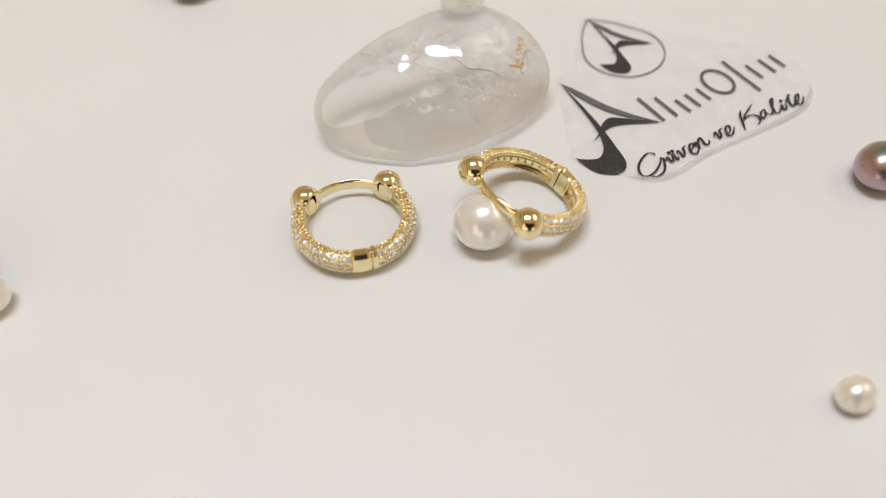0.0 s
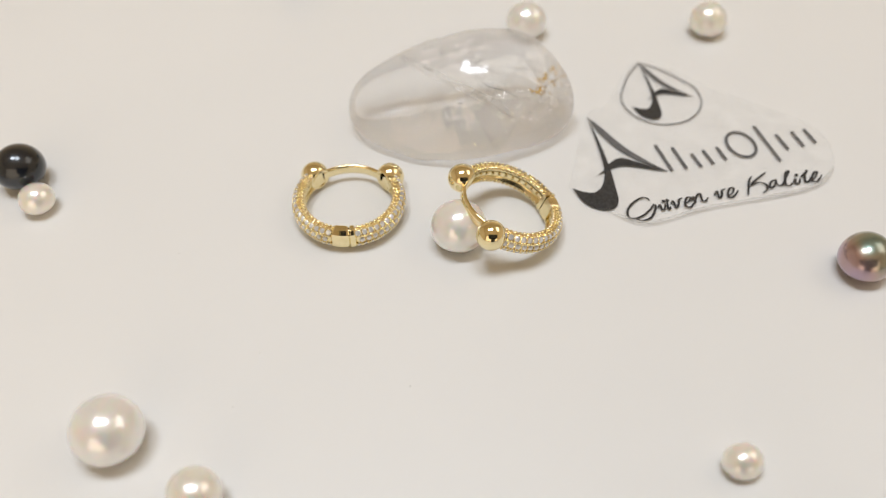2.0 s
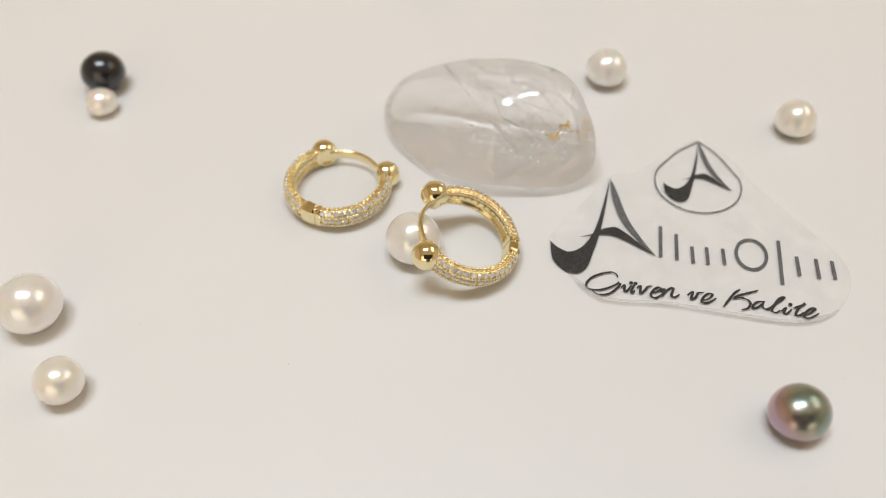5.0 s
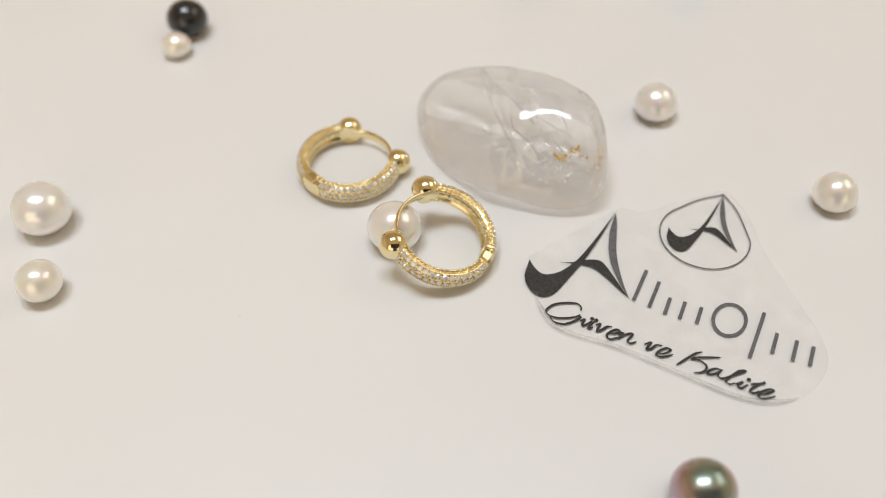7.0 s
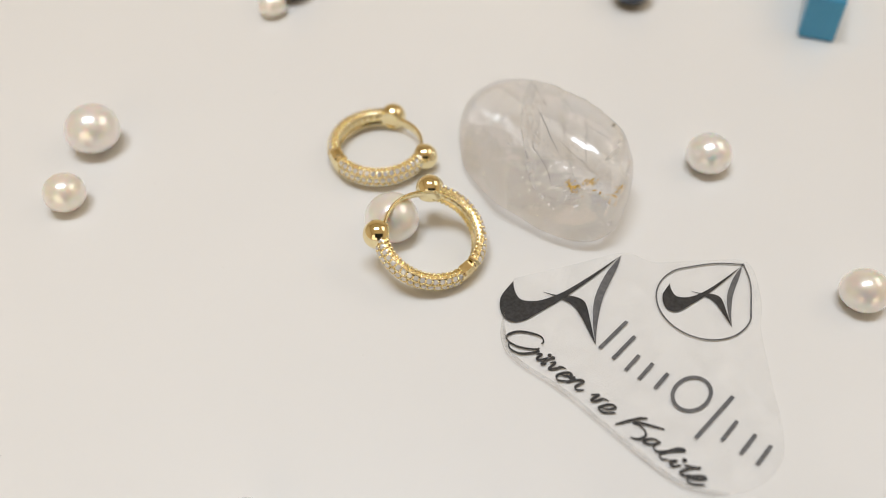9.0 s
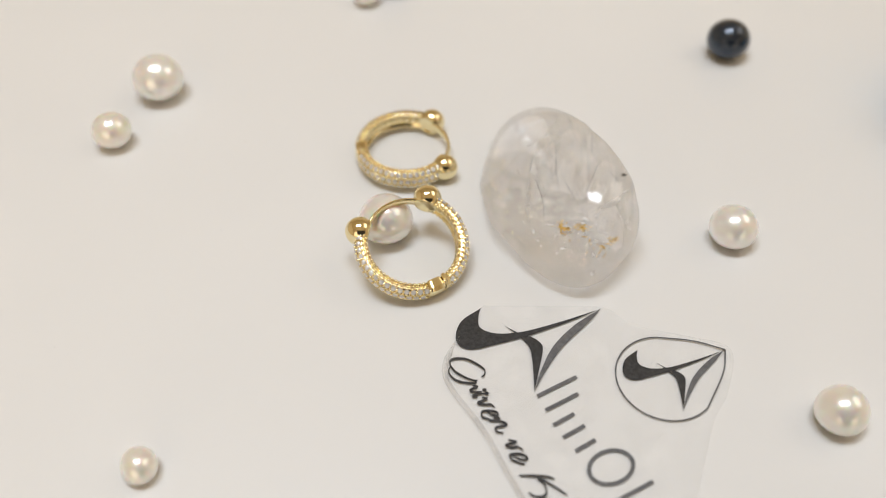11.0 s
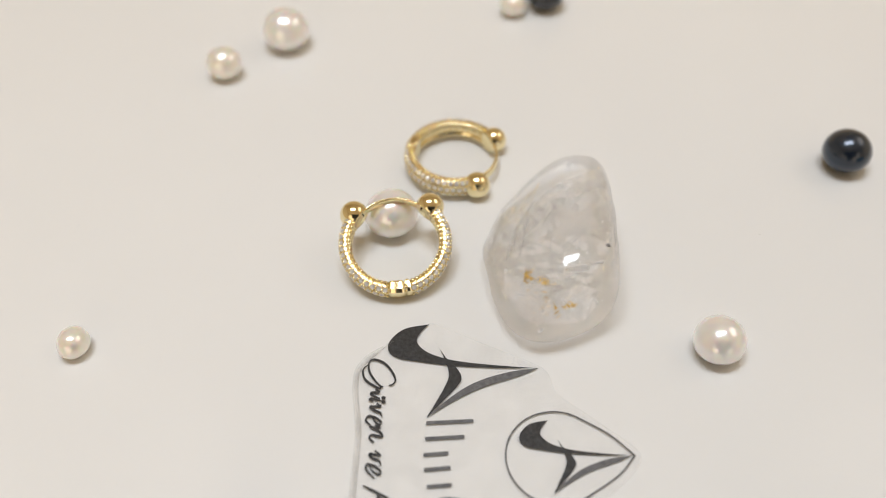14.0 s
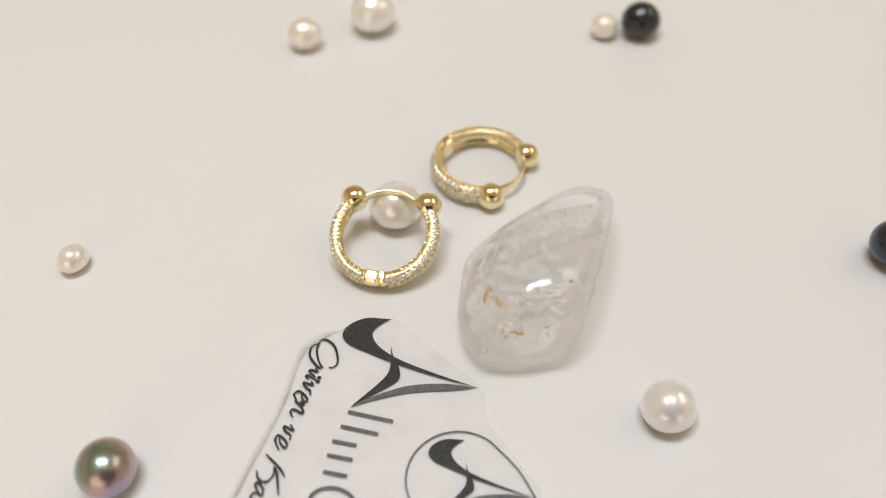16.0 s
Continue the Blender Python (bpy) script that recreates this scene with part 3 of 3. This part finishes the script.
def shaded_edge(edge):
    """The thick cut border of the film along its long straight side, a rounded strip, greyed to paint the curl's shade.
    """
    bm = bmesh.new()
    low = [k for k, p in enumerate(edge) if p.y < -4.2]
    last = None
    for k in low:
        d = (edge[k + 1] - edge[k - 1]).normalized()
        side = Vector((-d.y, d.x))
        lift = FILM_TOP + 0.42 * min(1.0, (-edge[k].y - 3.5) / 3.0)
        full = min(1.0, 0.08 + (-edge[k].y - 4.2) / 2.2)
        ring = [bm.verts.new(((edge[k] + side * w * full).x * MM, (edge[k] + side * w * full).y * MM, (lift - 0.1 + h * full) * MM))
                for w, h in ((0.42, -0.14), (0.12, 0.13), (-0.14, 0.12), (-0.22, -0.02), (-0.12, -0.12))]
        if last:
            for j in range(5):
                bm.faces.new((last[j], last[(j + 1) % 5], ring[(j + 1) % 5], ring[j]))
        else:
            bm.faces.new(ring)
        last = ring
    bm.faces.new(last)
    return bm


def pen_line(bm, places, width, rise):
    """A written stroke: broad where it runs across the nib, fine along it and at the ends; rises a hair as it goes."""
    way = bezier(places, 6)
    n = len(way)
    last = None
    for k, p in enumerate(way):
        d = (way[min(k + 1, n - 1)] - way[max(k - 1, 0)]).normalized()
        w = width * (0.30 + 0.26 * abs(d.x * 0.35 + d.y * 0.94)) * (0.55 + 0.45 * min(1.0, 4 * min(k, n - 1 - k) / n))
        side = Vector((-d.y, d.x)) * w
        z = INK_HIGH + rise + 0.012 * k / n
        ring = [bm.verts.new((q.x * MM, q.y * MM, h * MM)) for q, h in ((p - side, INK_LOW), (p - side, z), (p + side, z), (p + side, INK_LOW))]
        if last:
            for j in range(4):
                bm.faces.new((last[j], last[(j + 1) % 4], ring[(j + 1) % 4], ring[j]))
        else:
            bm.faces.new(ring)
        last = ring
    bm.faces.new(last)


def pen_dot(bm, place):
    bmesh.ops.create_cone(bm, cap_ends=True, segments=14, radius1=0.24 * MM, radius2=0.2 * MM, depth=0.04 * MM, matrix=pose(place[0] * MM, place[1] * MM, (INK_HIGH - 0.005) * MM))


def emblem_shapes():
    swoosh = bezier([SWASH, (-12.5, -2.6), (-10.9, -4.2), (-9.4, -4.35), (-8.4, -3.2), (-7.9, -0.8), (-7.35, 2.6), (-6.95, 7.4), TIP])
    swoosh += bezier([TIP, (-7.35, 7.1), (-7.95, 3.2), (-8.7, 0.9), (-9.6, -0.5), (-10.8, -1.2), (-12.1, -0.7), SWASH])[1:-1]
    limb = bezier([(-9.65, 1.38), (-8.2, 2.2), (-6.9, 3.3), (-5.6, 3.75), (-4.5, 3.2), (-2.6, 1.6), FOOT])
    limb += bezier([FOOT, (-2.6, 0.95), (-4.2, 1.75), (-5.9, 2.35), (-7.6, 2.1), (-9.65, 1.38)])[1:-1]
    leg = bezier([TIP, (-5.85, 10.1), (-4.25, 5.7), (-2.3, 2.3), FOOT])
    leg += bezier([FOOT, (-2.7, 2.0), (-4.85, 4.9), (-6.25, 8.6), TIP])[1:-1]
    return swoosh, limb, leg


def printed_film():
    f = thing("printed_film", "clear cut plastic film printed with a black emblem and words", "label")
    edge = bezier([(-13.4, 0.6), (-12.4, -1.8), (-9.6, -5.4), (-7.2, -7.5), (-4.4, -7.9), (1.2, -7.3), (8.2, -7.5), (14.2, -7.5), (17.4, -6.6), (19.8, -4.6), (21.3, -1.8), (21.5, 1.6), (19.8, 4.9),
                   (15.4, 9.6), (10.9, 14.6), (8.6, 18.2), (4.3, 21.9), (0.6, 18.6), (-3.4, 14.2), (-6.9, 12.7), (-10.2, 6.6), (-13.4, 0.6)], 6)[:-1]
    part("sheet", curled_sheet(edge), FILM, f, "clear slightly milky film", smooth=True)
    part("shaded_edge", shaded_edge(edge), FILM_EDGE_SHADE, f, "bent cut edge of the film, its shade painted grey")
    for kind, scale in (("emblem", 1.0), ("small_emblem", 0.685)):
        for rise, shape, mat in zip((0.0, 0.012, 0.024), emblem_shapes(), (INK, INK, INK_GREY)):
            out = [(Vector(p) - Vector(TIP)) * scale + Vector(TIP if scale == 1.0 else MINI) for p in shape]
            part("emblem_stroke" if scale == 1.0 else "small_emblem_stroke", flat(bmesh.new(), out, INK_LOW, INK_HIGH + rise), mat, f, smooth=False)
    # teardrop outline round the small emblem
    ring = [Vector((4.2 + 5.4 * math.cos(radians(a)), 13.3 + 5.25 * math.sin(radians(a)))) for a in range(155, 386, 7)]
    drop = bezier([(4.15, 21.3), (1.6, 18.9), tuple(ring[0])], 12)[:-1] + ring + bezier([tuple(ring[-1]), (6.5, 19.2), (4.15, 21.3)], 12)[1:]
    part("teardrop_line", stroke(bmesh.new(), drop, 0.17, INK_LOW, INK_HIGH), INK_GREY, f, smooth=False)
    # name drawn as plain bars
    for x, low, high in ((-0.1, -0.1, 4.9), (1.8, -0.2, 3.9), (3.7, -0.4, 2.2), (5.4, -0.3, 2.4), (7.3, 0, 2.5), (13.8, -1.9, 5.0), (15.8, -0.2, 2.8), (18.0, -0.2, 2.8), (19.8, 0, 2.8)):
        part("name_bar", stroke(bmesh.new(), bezier([(x - 0.1, high), (x, (low + high) / 2), (x + 0.1, low)], 6), 0.42, INK_LOW, INK_HIGH), INK_GREY, f, smooth=False)
    loop = [Vector((10.5 + 1.75 * math.cos(radians(a)), 2.2 + 2.35 * math.sin(radians(a)))) for a in range(0, 361, 12)]
    part("name_ring", stroke(bmesh.new(), loop, 0.4, INK_LOW, INK_HIGH), INK_GREY, f, smooth=False)
    # slogan, handwritten in pen strokes
    slogan = (
        # Güven
        ((((-4.8, -4.2), (-4.9, -3.8), (-5.5, -3.5), (-6.6, -3.9), (-7.7, -4.7), (-8.2, -5.6), (-8.2, -6.2), (-7.7, -6.5), (-6.7, -6.4), (-5.7, -5.9), (-4.8, -5.2), (-4.6, -4.8)),
          ((-4.9, -5.1), (-4.4, -5.1), (-4.8, -5.9), (-5.6, -6.8), (-6.5, -7.1), (-7.1, -7.0), (-7.5, -6.6)),
          ((-4.3, -5.6), (-3.9, -5.2), (-3.9, -6.0), (-3.6, -6.0), (-3.1, -5.1)),
          ((-2.8, -4.9), (-3.1, -5.9), (-3.0, -6.2), (-2.7, -5.8)),
          ((-2.5, -5.4), (-2.1, -5.0), (-2.1, -6.1), (-1.6, -5.6), (-1.3, -5.0), (-0.8, -4.8)),
          ((-0.8, -5.8), (-0.2, -5.5), (0.2, -5.0), (-0.2, -4.9), (-0.7, -5.5), (-0.9, -6.2), (-0.4, -6.5), (0.1, -6.1), (0.4, -5.8)),
          ((0.2, -5.5), (0.6, -5.0), (0.4, -6.1)),
          ((0.5, -5.9), (1.0, -5.0), (1.6, -4.7), (1.4, -5.8), (1.8, -6.0), (2.3, -5.5)),),
         ((-3.2, -4.7), (-2.7, -4.7))),
        # ve
        ((((3.2, -5.4), (3.8, -4.8), (3.6, -5.9), (4.1, -5.6), (4.4, -4.9), (5.0, -4.7)),
          ((4.9, -5.9), (5.6, -5.5), (6.0, -4.8), (5.5, -4.8), (5.0, -5.4), (4.8, -6.1), (5.3, -6.2), (5.9, -5.8), (6.4, -5.3)),),
         ()),
        # Kalite
        ((((7.2, -6.4), (7.8, -5.3), (8.5, -4.1), (9.1, -3.5)),
          ((11.1, -3.3), (9.9, -3.9), (8.8, -4.5), (8.3, -5.0)),
          ((8.3, -5.0), (9.1, -4.7), (9.9, -4.9), (10.2, -5.4), (9.9, -6.1), (9.2, -6.5)),
          ((11.8, -4.8), (11.0, -5.0), (10.5, -5.6), (10.5, -6.0), (11.1, -5.7), (11.7, -4.9)),
          ((11.7, -4.9), (11.5, -5.6), (11.9, -5.9), (12.4, -5.6), (13.1, -4.8), (14.0, -3.8), (13.4, -4.1), (12.8, -5.2), (12.5, -6.0), (13.0, -6.2), (13.4, -5.8)),
          ((13.5, -5.9), (14.1, -5.3), (13.8, -6.0), (14.2, -6.1), (14.7, -5.4)),
          ((16.2, -4.2), (15.4, -5.3), (15.1, -6.1), (15.6, -6.1), (16.0, -5.6)),
          ((14.9, -5.2), (15.6, -4.8), (16.3, -4.4)),
          ((16.1, -6.0), (16.7, -5.6), (17.3, -4.9), (16.9, -4.9), (16.3, -5.5), (16.0, -6.2), (16.5, -6.4), (17.2, -5.9), (17.6, -5.5)),),
         ((14.6, -4.7),)),
    )
    for strokes, dots in slogan:
        bm = bmesh.new()
        for k, places in enumerate(strokes):
            pen_line(bm, places, 0.265, 0.004 * k)
        for place in dots:
            pen_dot(bm, place)
        part("slogan_word", bm, INK, f, smooth=False)
    f.matrix_basis = pose(24.25 * MM, 11.66 * MM, 0, 0, 0, 31.3)
    MOVERS.append(f)
    return f


printed_film()


# ---- blue block ----
def blue_block():
    bm = box_mesh(bmesh.new(), (0.0053, 0.016, 0.0072), pose(0, 0.008, 0.0036), 0.0005, 3)
    ob = part("blue_block", bm, BLUE, smooth=False)
    ob.matrix_basis = pose(-22.1 * MM, 61.7 * MM, 0, 0, 0, 57)
    tagged(ob, "bright blue plastic block at the board's edge", "block")
    MOVERS.append(ob)


blue_block()


# ---- motion of the board and all that lies on it ----
def motions():
    for ob in MOVERS:
        rest = ob.matrix_basis.copy()
        walk(ob, [(t / 2, pose(0, 0, 0, 0, 0, -SPIN * t / 2) @ rest) for t in range(33)])


motions()
